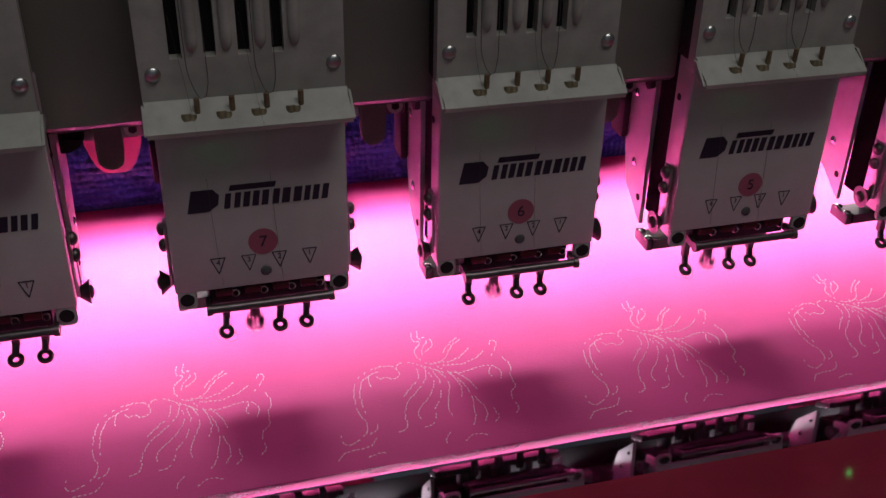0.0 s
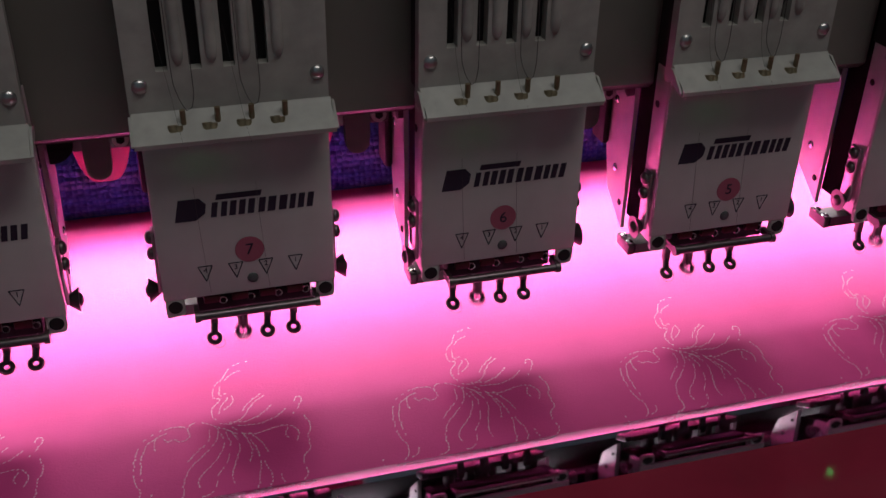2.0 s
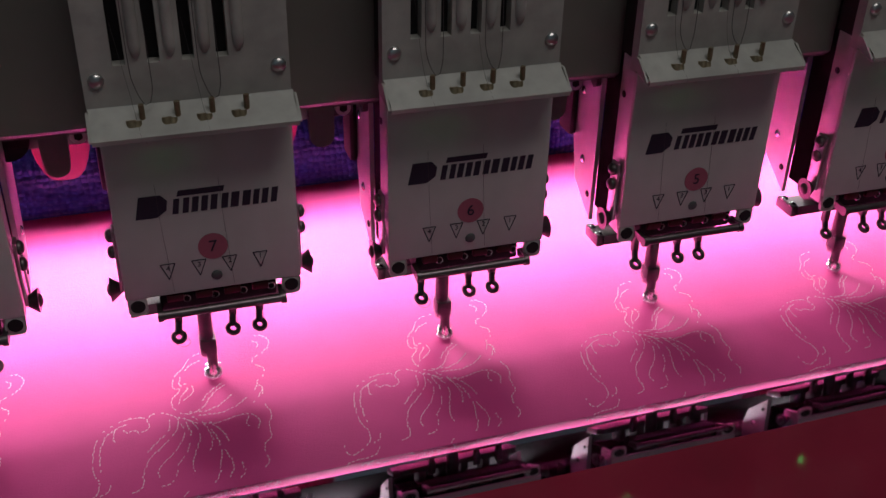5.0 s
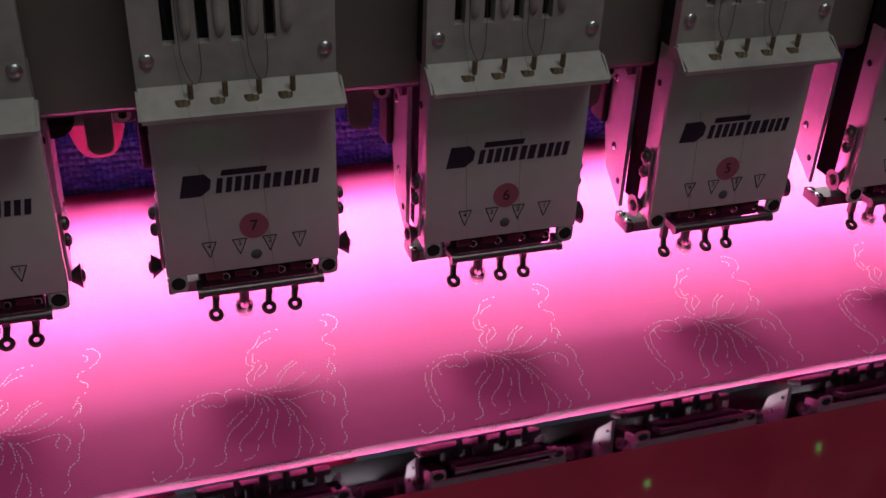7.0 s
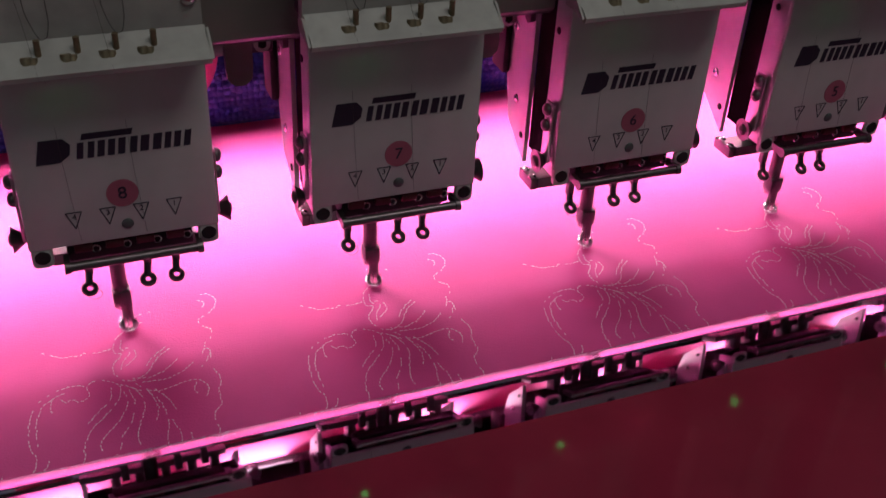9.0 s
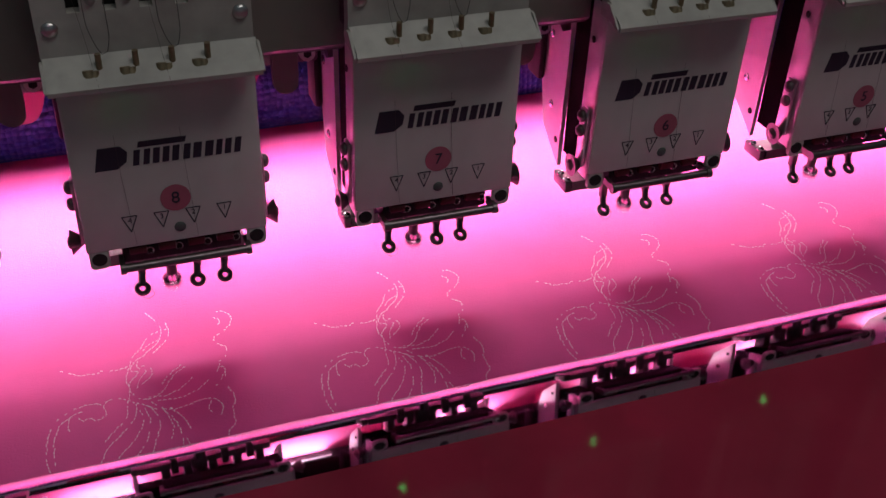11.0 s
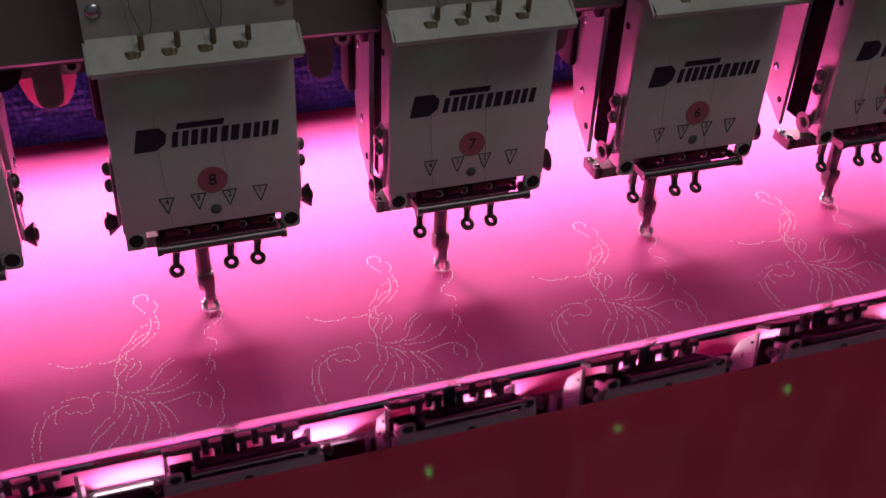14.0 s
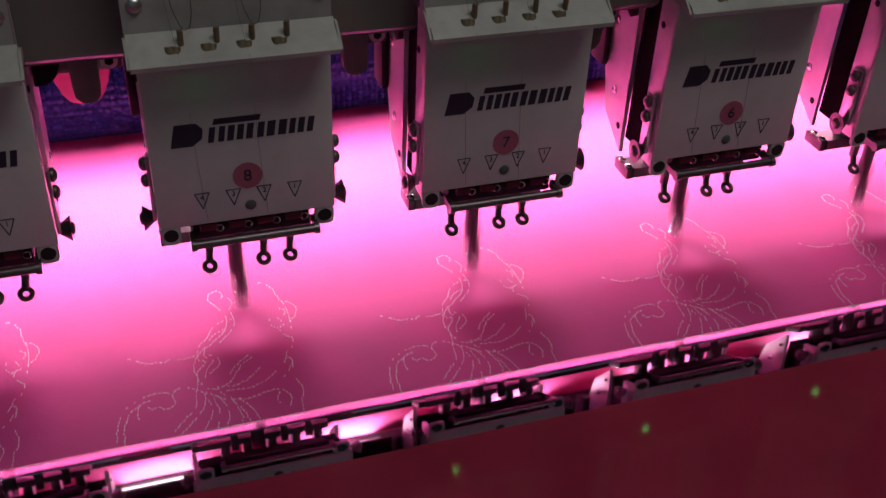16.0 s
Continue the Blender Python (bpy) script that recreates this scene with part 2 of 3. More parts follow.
def build_machine():
    # beam that carries the heads
    beam = tagged(new("machine_beam"), "long grey painted beam carrying the row of embroidery heads", "machine beam")
    beam.location = (0, 0.03, 0.16)
    bm = bmesh.new()
    extrude_x(bm, [(0.0, 0.003), (0.003, 0.0), (0.075, 0.0), (0.075, 0.100), (0.190, 0.100), (0.190, 0.0), (0.297, 0.0), (0.30, 0.003), (0.30, 0.55), (0.0, 0.55)], X0, X1)
    part("body", bm, M_BEAM, beam, smooth=False)
    # Coloured dark so that little light bounces onto the cloth at the back
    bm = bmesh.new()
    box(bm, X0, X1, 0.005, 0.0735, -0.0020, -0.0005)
    part("underside", bm, M_UNDER, beam, "beam underside, coloured dark grey to bounce little pink light")
    # Unseen shield, added to end the lit band on the cloth
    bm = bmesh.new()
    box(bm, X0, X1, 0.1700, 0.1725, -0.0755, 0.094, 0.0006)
    part("added_light_shield", bm, M_VOID, beam, "unseen black shield added to cut off the lamplight at the back")
    bm = bmesh.new()
    box(bm, X0, X1, 0.137, 0.1685, -0.0205, 0.0200, 0.002)
    part("lamp_body", bm, M_BLACK, beam, "black body of the strip lamp")
    # Unseen pink panel, added to brighten what the polished strip reflects
    bm = bmesh.new()
    box(bm, X0 - 0.25, X1 - 0.25, -0.001, 0.001, 0.0, 0.078, 0.0004)
    pink_panel = tagged(part("reflection_panel", bm, mat("reflection_pink", (0.50, 0.06, 0.21), 0.7, var=0.1)), "unseen pink panel sliding behind the lamps, added to colour the strip's reflection", "cloth strip")
    # table in front, lacquered
    table = tagged(new("front_table"), "glossy dark red lacquered table in front of the cloth", "table")
    table.location = (0, -0.084, BED)
    bm = bmesh.new()
    box(bm, X0, X1, -0.75, -0.0583, 0.0008, 0.0166, 0.0006)
    part("tabletop", bm, M_TABLE, table, smooth=False)
    bm = bmesh.new()
    # the strip rises steeply from the cloth, then rounds over towards the table
    crown, z, n = [], 0.0012, 60
    for i in range(n + 1):
        d = 58.0 * i / n
        crown.append((-d / 1000, z))
        lean = float(np.interp(d + 0.4, (0, 13, 14, 36, 50, 58), (22.8, 22.9, 13.8, 11.0, 9.8, 9.2)))
        z += 0.058 / n * math.tan(radians(lean))
    a = [bm.verts.new((X0, y, z)) for y, z in crown]
    b = [bm.verts.new((X1, y, z)) for y, z in crown]
    for i in range(n):
        bm.faces.new((a[i], b[i], b[i + 1], a[i + 1]))
    geo = bmesh.ops.extrude_face_region(bm, geom=bm.faces[:])
    for v in geo["geom"]:
        if isinstance(v, bmesh.types.BMVert):
            v.co.z = 0.0006
    part("edge_strip", bm, M_STRIP, table, "mirror-polished crowned steel strip along the table edge")
    bm = bmesh.new()
    box(bm, X0, X1, -0.75, -0.73, -0.80, -0.02)
    part("apron", bm, M_TABLE, table)
    bm = bmesh.new()
    box(bm, X0, X1, -0.72, 0.60, -0.87, -0.06, 0.005)
    tagged(part("machine_base", bm, M_BEAM), "grey painted steel base under the table and cloth", "machine base", kind="structure")
    # roll of blue cloth behind
    bm = bmesh.new()
    cyl(bm, (X0, 0, 0), (X1, 0, 0), 0.055, seg=64)
    roll = tagged(part("cloth_roll", bm, M_BLUE), "blue woven cloth wound on a roll behind the heads", "cloth roll")
    roll.location = (0, 0.333, -0.012)
    return pink_panel


PINK_PANEL = build_machine()


# ---- the cloth with its stitched motifs ----
def stitch_mesh(strokes, seed):
    """Running stitches along smooth strokes given in millimetres."""
    bm = bmesh.new()
    rng = random.Random(seed)
    for s in strokes:
        ps = spline([(u / 1000, v / 1000, 0) for u, v in s], 0.0030)
        for a, b in zip(ps, ps[1:]):
            if rng.random() < 0.10:
                continue
            d = b - a
            n = Vector((-d.y, d.x, 0)).normalized() * rng.uniform(-0.0004, 0.0004)
            p, q = a + d * 0.10 + n, a + d * rng.uniform(0.50, 0.78) + n
            m = (p + q) / 2 + Vector((0, 0, 0.00035))
            tube(bm, [p - Vector((0, 0, 0.0003)), m - (q - p) * 0.2, m + (q - p) * 0.2, q - Vector((0, 0, 0.0003))], rng.uniform(0.00022, 0.00032), 6)
    for v in bm.verts:
        v.co.z *= 0.5
    return mesh_of("stitching", bm, M_THREAD)


def beside(stroke, gap):
    """A second line of stitches at an even distance from a stroke."""
    ps = [Vector(p) for p in stroke]
    out = []
    for i, p in enumerate(ps):
        d = (ps[min(i + 1, len(ps) - 1)] - ps[max(i - 1, 0)]).normalized()
        out.append((p.x - d.y * gap, p.y + d.x * gap))
    return out


def first_strokes():
    """Flower with its leaf fan: sewn before the shot begins."""
    outer = [(-14, -45), (-15, -52), (-11, -55), (-3, -51), (2, -44), (3, -37), (0, -28), (0, -17), (1, -5), (5, 6), (13, 13), (21, 16), (30, 16), (34, 12)]
    lobe = [(33, 12), (36, 17), (43, 16), (51, 9), (51, 1), (47, -7), (40, -15), (32, -25), (28, -35), (27, -46), (23, -50), (17, -51)]
    wave = [(52, 10), (61, 2), (72, -2), (84, 0), (94, 1), (99, -4), (100, -11), (96, -17)]
    bud = [(53, 52), (51, 45), (52, 39), (56, 37), (51, 31), (49, 22), (53, 14), (59, 11), (67, 15), (73, 24), (79, 31), (85, 35)]
    return [
        outer, beside(outer[6:12], -4.0), lobe, beside(lobe[3:8], -5.0), wave, bud, beside(bud[:6], 4.5),
        [(33, 12), (34, 5), (29, 1), (25, 5), (21, 3), (18, 8)],
        [(14, 8), (12, 0), (14, -5)], [(53, 3), (54, -6), (51, -15), (45, -25), (38, -32), (36, -39), (37, -44)],
        [(56, 4), (58, -7), (57, -16), (53, -27), (48, -34), (46, -44), (42, -49), (35, -50)],
        [(58, 5), (62, -4), (63, -14), (60, -23), (57, -31), (56, -39), (57, -45)],
        [(60, 8), (67, -2), (72, -13), (74, -26), (72, -40), (70, -50), (66, -56)],
        [(66, 2), (69, -9), (70, -19), (67, -28)], [(70, 0), (77, -12), (80, -24)],
        [(76, -28), (79, -40), (78, -48), (74, -55)], [(84, -42), (85, -50), (81, -56)],
        [(94, -1), (92, -9), (95, -12)], [(99, 11), (103, 16), (107, 25), (104, 28), (101, 21)],
        [(106, 8), (108, -3), (105, -14), (105, -24), (100, -30), (99, -38), (100, -45), (96, -52)],
        [(59, 13), (68, 11), (77, 14), (84, 20), (89, 26)], [(64, 8), (78, 7), (90, 12), (97, 20)],
        [(58, 42), (62, 41), (64, 34), (60, 28), (55, 25)], [(68, 22), (75, 31), (84, 38)],
        [(3, -48), (8, -45), (9, -39)], [(-20, -67), (-14, -61), (-5, -60), (2, -58), (7, -50)],
        [(52, -58), (47, -64), (47, -70)], [(58, -68), (66, -63), (74, -66)], [(-2, -68), (6, -66), (12, -68)]]


# what is sewn during the shot: the start and end of its sewing, and its strokes
LATER = [
    (0.6, 2.2, [[(53, 52), (58, 58), (65, 69), (73, 74), (80, 73)], [(60, 57), (66, 63), (74, 66)]]),
    (2.4, 4.0, [[(106, 18), (107, 25), (104, 31), (109, 37), (111, 46), (105, 51), (106, 58), (114, 63), (119, 73), (116, 82), (109, 83)], [(108, 78), (112, 72), (108, 68)]]),
    (7.3, 8.6, [[(10, 52), (14, 50), (20, 45), (26, 44), (32, 43), (34, 45), (40, 43), (47, 43), (52, 46)]]),
    (8.8, 9.9, [[(47, 11), (49, 23), (48, 34), (53, 46), (61, 53), (69, 61), (73, 70), (73, 80), (69, 89), (65, 97)],
                [(66, 53), (73, 60), (78, 70), (77, 84)]]),
    (10.0, 11.6, [[(65, 97), (66, 104), (72, 106), (75, 100), (71, 96)], [(77, 84), (80, 92), (76, 98)]]),
    (13.8, 15.0, [[(112, 80), (109, 92), (108, 98), (104, 106), (97, 108)], [(112, 55), (113, 68), (112, 80)], [(100, 68), (100, 61), (104, 57), (108, 62), (105, 69)]]),
]


SEWN = []


def build_cloth():
    bm = bmesh.new()
    nx, ny = 240, 60
    xa, xb, ya, yb = -0.9, 1.4, -0.115, 0.46
    rng = np.random.default_rng(3)
    grid = [[bm.verts.new((xa + (xb - xa) * i / nx, ya + (yb - ya) * j / ny,
                           0.0003 * noise.noise((i * 0.25, j * 0.25, 1.7)) - 0.0003)) for j in range(ny + 1)] for i in range(nx + 1)]
    for i in range(nx):
        for j in range(ny):
            bm.faces.new((grid[i][j], grid[i + 1][j], grid[i + 1][j + 1], grid[i][j + 1]))
    geo = bmesh.ops.extrude_face_region(bm, geom=bm.faces[:])
    for v in geo["geom"]:
        if isinstance(v, bmesh.types.BMVert):
            v.co.z -= 0.0015
    cloth = tagged(new("cloth"), "bright pink quilted cloth with white stitched floral motifs", "cloth")
    part("sheet", bm, M_CLOTH, cloth)
    me = stitch_mesh(first_strokes(), 4)
    for k in HEADS.values():
        ob = new("stitching", me)
        ob.parent, ob.location = cloth, (k * PITCH, 0, 0.0006)
        tagged(ob, "white running stitches forming a floral motif", kind="stuff")
    for i, (start, end, strokes) in enumerate(LATER):
        me = stitch_mesh(strokes, 10 + i)
        for k in HEADS.values():
            ob = new("fresh_stitching", me)
            ob.parent, ob.location = cloth, (k * PITCH, 0, -0.004)
            tagged(ob, "white running stitches newly sewn by the needle", kind="stuff")
            SEWN.append((ob, start, end, k * PITCH))
    cloth.location = (0, 0, BED)
    return cloth


CLOTH = build_cloth()


# ---- embroidery heads ----
NEEDLES = (-0.0245, -0.0075, 0.0095, 0.0265)


def build_head():
    head = tagged(new("embroidery_head"), "off-white embroidery head with four needles and a printed front plate", "embroidery head", "embroidery heads on the beam")
    # front plate with rounded lower corners
    bm = bmesh.new()
    box(bm, -0.0535, 0.0510, 0.0, 0.004, 0.064, 0.180, 0.0012)
    part("front_plate", bm, M_PLATE, head)
    # printed mark, as plain slanted blocks
    bm = bmesh.new()
    prism(bm, [(-0.041, 0.117), (-0.029, 0.117), (-0.0235, 0.121), (-0.0225, 0.127), (-0.026, 0.131), (-0.038, 0.131)], -0.0003, 0.001)
    part("printed_mark", bm, M_INK, head, "dark navy printed mark")
    x = -0.0205
    for w, gap in ((0.0090, 0.0022), (0.0090, 0.0016), (0.0100, 0.0024), (0.0112, 0.0020), (0.0034, 0.0), (0.0090, 0.0018)):
        for xa, xb in (((x, x + (w - gap) / 2), (x + (w + gap) / 2, x + w)) if gap else ((x, x + w),)):
            bm = bmesh.new()
            prism(bm, [(xa, 0.118), (xb, 0.118), (xb + 0.0015, 0.1275), (xa + 0.0015, 0.1275)], -0.0003, 0.001)
            part("printed_mark", bm, M_INK, head, "dark navy printed mark")
        x += w + 0.0016
    bm = bmesh.new()
    prism(bm, [(-0.017, 0.1290), (0.009, 0.1290), (0.010, 0.1325), (-0.016, 0.1325)], -0.0003, 0.001)
    part("printed_mark", bm, M_INK, head, "dark navy printed mark")
    bm = bmesh.new()
    cyl(bm, (0, 0.001, 0.0937), (0, -0.0004, 0.0937), 0.0086, seg=40)
    part("number_sticker", bm, M_RED, head, "round dull red number sticker")
    for i, x in enumerate((-0.027, -0.009, 0.009, 0.027)):
        bm = bmesh.new()
        o = [(x - 0.0042, 0.0855), (x + 0.0042, 0.0855), (x, 0.0750)]
        for (ax, az), (bx, bz) in zip(o, o[1:] + o[:1]):
            cyl(bm, (ax, -0.0001, az), (bx, -0.0001, bz), 0.00032, seg=6)
        tri = part("needle_mark", bm, M_INK, head, "printed triangle outline")
        words(str(4 - i), 0.0048, M_INK, Matrix.Translation((x, -0.0002, 0.0825)) @ pose(0, 0, 0, 90), "digit", tri)
    bm = bmesh.new()
    dome(bm, (0.0005, 0.0, 0.0735), 0.0034, (0, -1, 0), 0.4)
    part("plug", bm, M_GREY, head, "small grey plug")
    # box behind the plate
    bm = bmesh.new()
    box(bm, -0.0525, -0.0495, 0.0042, 0.022, 0.0575, 0.20, 0.0006)
    part("case_side", bm, M_SATIN, head, "satin steel side of the needle case")
    bm = bmesh.new()
    box(bm, 0.0470, 0.0500, 0.0042, 0.022, 0.0575, 0.20, 0.0006)
    part("case_side", bm, M_SATIN, head, "satin steel side of the needle case")
    # Shade of the gap put in as a solid, near-black box
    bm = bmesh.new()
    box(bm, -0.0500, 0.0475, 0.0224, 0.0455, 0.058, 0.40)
    part("gap_shade", bm, M_VOID, head, "black fill standing for the shade in the gap inside the head")
    for s in (-1, 1):
        bm = bmesh.new()
        x0, x1 = sorted((s * 0.0490 - 0.0012, s * 0.0520 - 0.0012))
        extrude_x(bm, [(0.046, 0.046), (0.074, 0.066), (0.092, 0.13), (0.092, 0.30), (0.046, 0.30)], x0, x1)
        part("arm_plate", bm, M_SATIN, head, "satin steel arm plate behind the needle case")
        for y, z, r in ((0.064, 0.086, 0.0032), (0.072, 0.135, 0.0030)):
            bm = bmesh.new()
            dome(bm, (s * 0.0522 - 0.0012, y, z), r, (s, 0, 0), 0.4)
            part("arm_screw", bm, M_CHROME, head, "small cross-head screw")
        # No opening here: a black dome gives the hole's dark inside
        bm = bmesh.new()
        dome(bm, (s * 0.0522 - 0.0012, 0.052, 0.064), 0.0026, (s, 0, 0), 0.3)
        part("arm_hole", bm, M_BLACK, head)
        # strap with two screws and a flared washer
        bm = bmesh.new()
        x0, x1 = sorted((s * 0.0522 - 0.0012, s * 0.0545 - 0.0012))
        box(bm, x0, x1, 0.007, 0.017, 0.066, 0.108, 0.0010)
        part("strap", bm, M_STEEL, head, "bent steel strap")
        for z in (0.103, 0.092):
            bm = bmesh.new()
            dome(bm, (s * 0.0555 - 0.0012, 0.012, z), 0.0042, (s, 0, 0), 0.7)
            part("strap_screw", bm, M_DARK, head, "round dark screw")
        bm = bmesh.new()
        cyl(bm, (s * 0.0535 - 0.0012, 0.012, 0.0665), (s * 0.0600 - 0.0012, 0.012, 0.0665), 0.0030, 0.0078, 24)
        part("flared_washer", bm, M_DARK, head, "flared steel washer")
        bm = bmesh.new()
        dome(bm, (s * 0.0602 - 0.0012, 0.012, 0.0665), 0.0042, (s, 0, 0), 0.5)
        part("washer_screw", bm, M_DARK, head)
        # Black dome in place of a hole, its shade put into the colour
        bm = bmesh.new()
        dome(bm, (s * 0.0526 - 0.0012, 0.014, 0.155), 0.0024, (s, 0, 0), 0.3)
        part("case_hole", bm, M_BLACK, head)
        # lower corner eye
        bm = bmesh.new()
        box(bm, *sorted((s * 0.040 - 0.0012, s * 0.0515 - 0.0012)), 0.0005, 0.0038, 0.0520, 0.0655, 0.0030)
        eye = part("corner_tab", bm, M_PLATE, head, "rounded off-white corner tab with a hole")
        # The eye's dark inside is a black disc
        bm = bmesh.new()
        cyl(bm, (s * 0.0458 - 0.0012, 0.0030, 0.0588), (s * 0.0458 - 0.0012, 0.0002, 0.0588), 0.0043, seg=20)
        part("corner_hole", bm, M_BLACK, eye)
    # lower carriage
    bm = bmesh.new()
    box(bm, -0.034, 0.036, 0.006, 0.022, 0.0500, 0.0660, 0.001)
    part("carriage", bm, M_BLACK, head, "dark steel needle carriage")
    for x in (-0.0310, -0.0160, 0.0010, 0.0180, 0.0335):
        bm = bmesh.new()
        box(bm, x - 0.0030, x + 0.0030, 0.030, 0.044, 0.0410, 0.0720, 0.0008)
        part("guide_post", bm, M_DARK, head, "dark guide post behind the needles")
    for x in NEEDLES:
        bm = bmesh.new()
        box(bm, x - 0.0055, x + 0.0045, 0.0025, 0.0065, 0.0570, 0.0620, 0.0008)
        part("red_clip", bm, M_REDPART, head, "dark red plastic clip")
    bm = bmesh.new()
    extrude_x(bm, [(0.029, 0.0335), (0.032, 0.0315), (0.049, 0.0315), (0.049, 0.0385), (0.029, 0.0410)], -0.048, 0.041)
    part("lower_rail", bm, M_DARK, head, "dark flat steel rail")
    bm = bmesh.new()
    box(bm, -0.0530, -0.0478, 0.030, 0.050, 0.0320, 0.0405, 0.0008)
    part("rail_end", bm, M_DARK, head, "squared end of the rail")
    bm = bmesh.new()
    box(bm, -0.0590, -0.0530, 0.078, 0.098, 0.098, 0.150, 0.0025)
    part("side_block", bm, M_BLACK, head, "black rounded block on the arm")
    bm = bmesh.new()
    cyl(bm, (-0.0520, 0.052, 0.150), (-0.0565, 0.052, 0.150), 0.0050, seg=6)
    part("hex_bolt", bm, M_DARK, head, "dark hexagonal bolt")
    bm = bmesh.new()
    cyl(bm, (-0.0365, -0.004, 0.0530), (0.0400, -0.004, 0.0530), 0.0027, seg=16)
    for x in (-0.035, 0.0385):
        cyl(bm, (x - 0.0016, -0.004, 0.0530), (x + 0.0016, -0.004, 0.0530), 0.0036, seg=16)
        box(bm, x - 0.0015, x + 0.0015, -0.003, 0.008, 0.0505, 0.0555)
    part("front_bar", bm, M_DARK, head, "round dark steel bar")
    # idle needle clamps
    for i, x in enumerate(NEEDLES):
        if i == 1:
            continue
        bm = bmesh.new()
        box(bm, x - 0.0024, x + 0.0024, 0.0235, 0.0285, 0.0265, 0.046, 0.0009)
        cyl(bm, (x, 0.026, 0.029), (x - 0.001, 0.022, 0.0220), 0.0023, seg=10)
        ring(bm, (x - 0.0012, 0.0200, 0.0195), (0.1, -0.55, 0.8), 0.0033, 0.0018)
        part("presser_foot", bm, M_DARK, head, "idle dark steel presser foot with a ring end")
    for x in NEEDLES:
        bm = bmesh.new()
        ring(bm, (x + 0.0062, 0.0050, 0.0570), (0, -1, 0.2), 0.0021, 0.0006, 16, 6)
        part("needle_clamp_ring", bm, M_CHROME, head, "small bright clamp ring")
    for x, y in ((-0.0505, 0.034), (-0.0505, 0.044)):
        bm = bmesh.new()
        dome(bm, (x, y, 0.0405), 0.0030, (0, 0, 1), 0.6)
        part("rail_screw", bm, M_CHROME, head, "round bright rail screw")
    bm = bmesh.new()
    x = NEEDLES[0]
    tube(bm, spline([(x - 0.0020, 0.0200, 0.0190), (x - 0.0035, 0.0195, 0.0150), (x + 0.0010, 0.0190, 0.0118), (x + 0.0050, 0.0190, 0.0140), (x + 0.0045, 0.0195, 0.0185)], 0.001), 0.00012, 5)
    part("thread_tail", bm, M_DTHREAD, head, "thin loose curl of thread")
    # working needle
    bm = bmesh.new()
    x = NEEDLES[1]
    cyl(bm, (x - 0.001, 0.028, 0.034), (x - 0.001, 0.028, 0.088), 0.0046, seg=14)
    cyl(bm, (x + 0.0010, 0.026, 0.0245), (x + 0.0010, 0.026, 0.036), 0.0034, seg=12)
    box(bm, x - 0.0062, x + 0.0046, 0.022, 0.032, 0.036, 0.048, 0.0014)
    bar = part("needle_bar", bm, M_DARK, head, "dark working needle bar that strokes up and down")
    bm = bmesh.new()
    ring(bm, (x + 0.0005, 0.0245, 0.0205), (0.05, -0.35, 0.94), 0.0042, 0.0021, 22, 10)
    cyl(bm, (x + 0.0008, 0.0275, 0.0215), (x + 0.0010, 0.0265, 0.0285), 0.0016, seg=10)
    part("foot_ring", bm, M_CHROME, bar, "shining chrome presser ring")
    bm = bmesh.new()
    cyl(bm, (x + 0.0005, 0.0248, 0.0180), (x + 0.0005, 0.0248, 0.0310), 0.0004, 0.0007, 8)
    part("needle", bm, M_CHROME, bar)
    # moulded comb cover and shelf
    bm = bmesh.new()
    slots = [-0.0375 + 0.0177 * i for i in range(4)]
    outline = [(-0.0570, 0.176), (0.0510, 0.176), (0.0510, 0.40)]
    for v in slots[::-1]:
        outline += [(v + 0.0032, 0.40), (v + 0.0032, 0.2104), (v - 0.0032, 0.2104), (v - 0.0032, 0.40)]
    outline.append((-0.0570, 0.40))
    prism(bm, outline, -0.0040, 0.004)
    part("comb_cover", bm, M_COMB, head, "grey-white moulded cover with four thread slots")
    # Dark inside of the thread slots, coloured in with a black box
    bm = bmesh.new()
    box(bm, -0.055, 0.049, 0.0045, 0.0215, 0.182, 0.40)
    part("slot_shade", bm, M_BLACK, head)
    for v in slots:
        bm = bmesh.new()
        c = v + 0.0177 / 2
        cyl(bm, (c, -0.0035, 0.222), (c, -0.0035, 0.40), 0.0034, seg=12)
        dome(bm, (c, -0.0035, 0.222), 0.0034, (0, 0, -1), 2.6)
        part("rib", bm, M_COMB, head)
    bm = bmesh.new()
    extrude_x(bm, [(0.003, 0.1850), (-0.0040, 0.1880), (-0.0065, 0.1850), (-0.0195, 0.1785), (-0.0215, 0.1765), (-0.0210, 0.1738), (-0.0185, 0.1733), (0.003, 0.1790)], -0.0580, 0.0535)
    es = [e for e in bm.edges if abs(e.verts[0].co.x - e.verts[1].co.x) < 1e-6]
    bmesh.ops.bevel(bm, geom=es, offset=0.0015, segments=2, affect="EDGES")
    part("guide_shelf", bm, M_COMB, head, "worn off-white ledge with four thread guides")
    bm = bmesh.new()
    dome(bm, (-0.024, -0.0120, 0.1740), 0.0014, (0, 0, -1), 0.8)
    led = part("indicator", bm, M_LED, head, "tiny green indicator lamp")
    # Unseen black plate, added to keep the green glow off the front plate
    bm = bmesh.new()
    box(bm, -0.0300, -0.0180, -0.0095, -0.0085, 0.1705, 0.1760)
    part("glow_block", bm, M_BLACK, led)
    for i in range(4):
        x = -0.0325 + 0.0183 * i
        bm = bmesh.new()
        cyl(bm, (x + 0.003, -0.0105, 0.180), (x + 0.003, -0.0105, 0.1905), 0.0016, seg=10)
        part("guide_pin", bm, M_BRASS, head, "small tarnished guide pin")
        bm = bmesh.new()
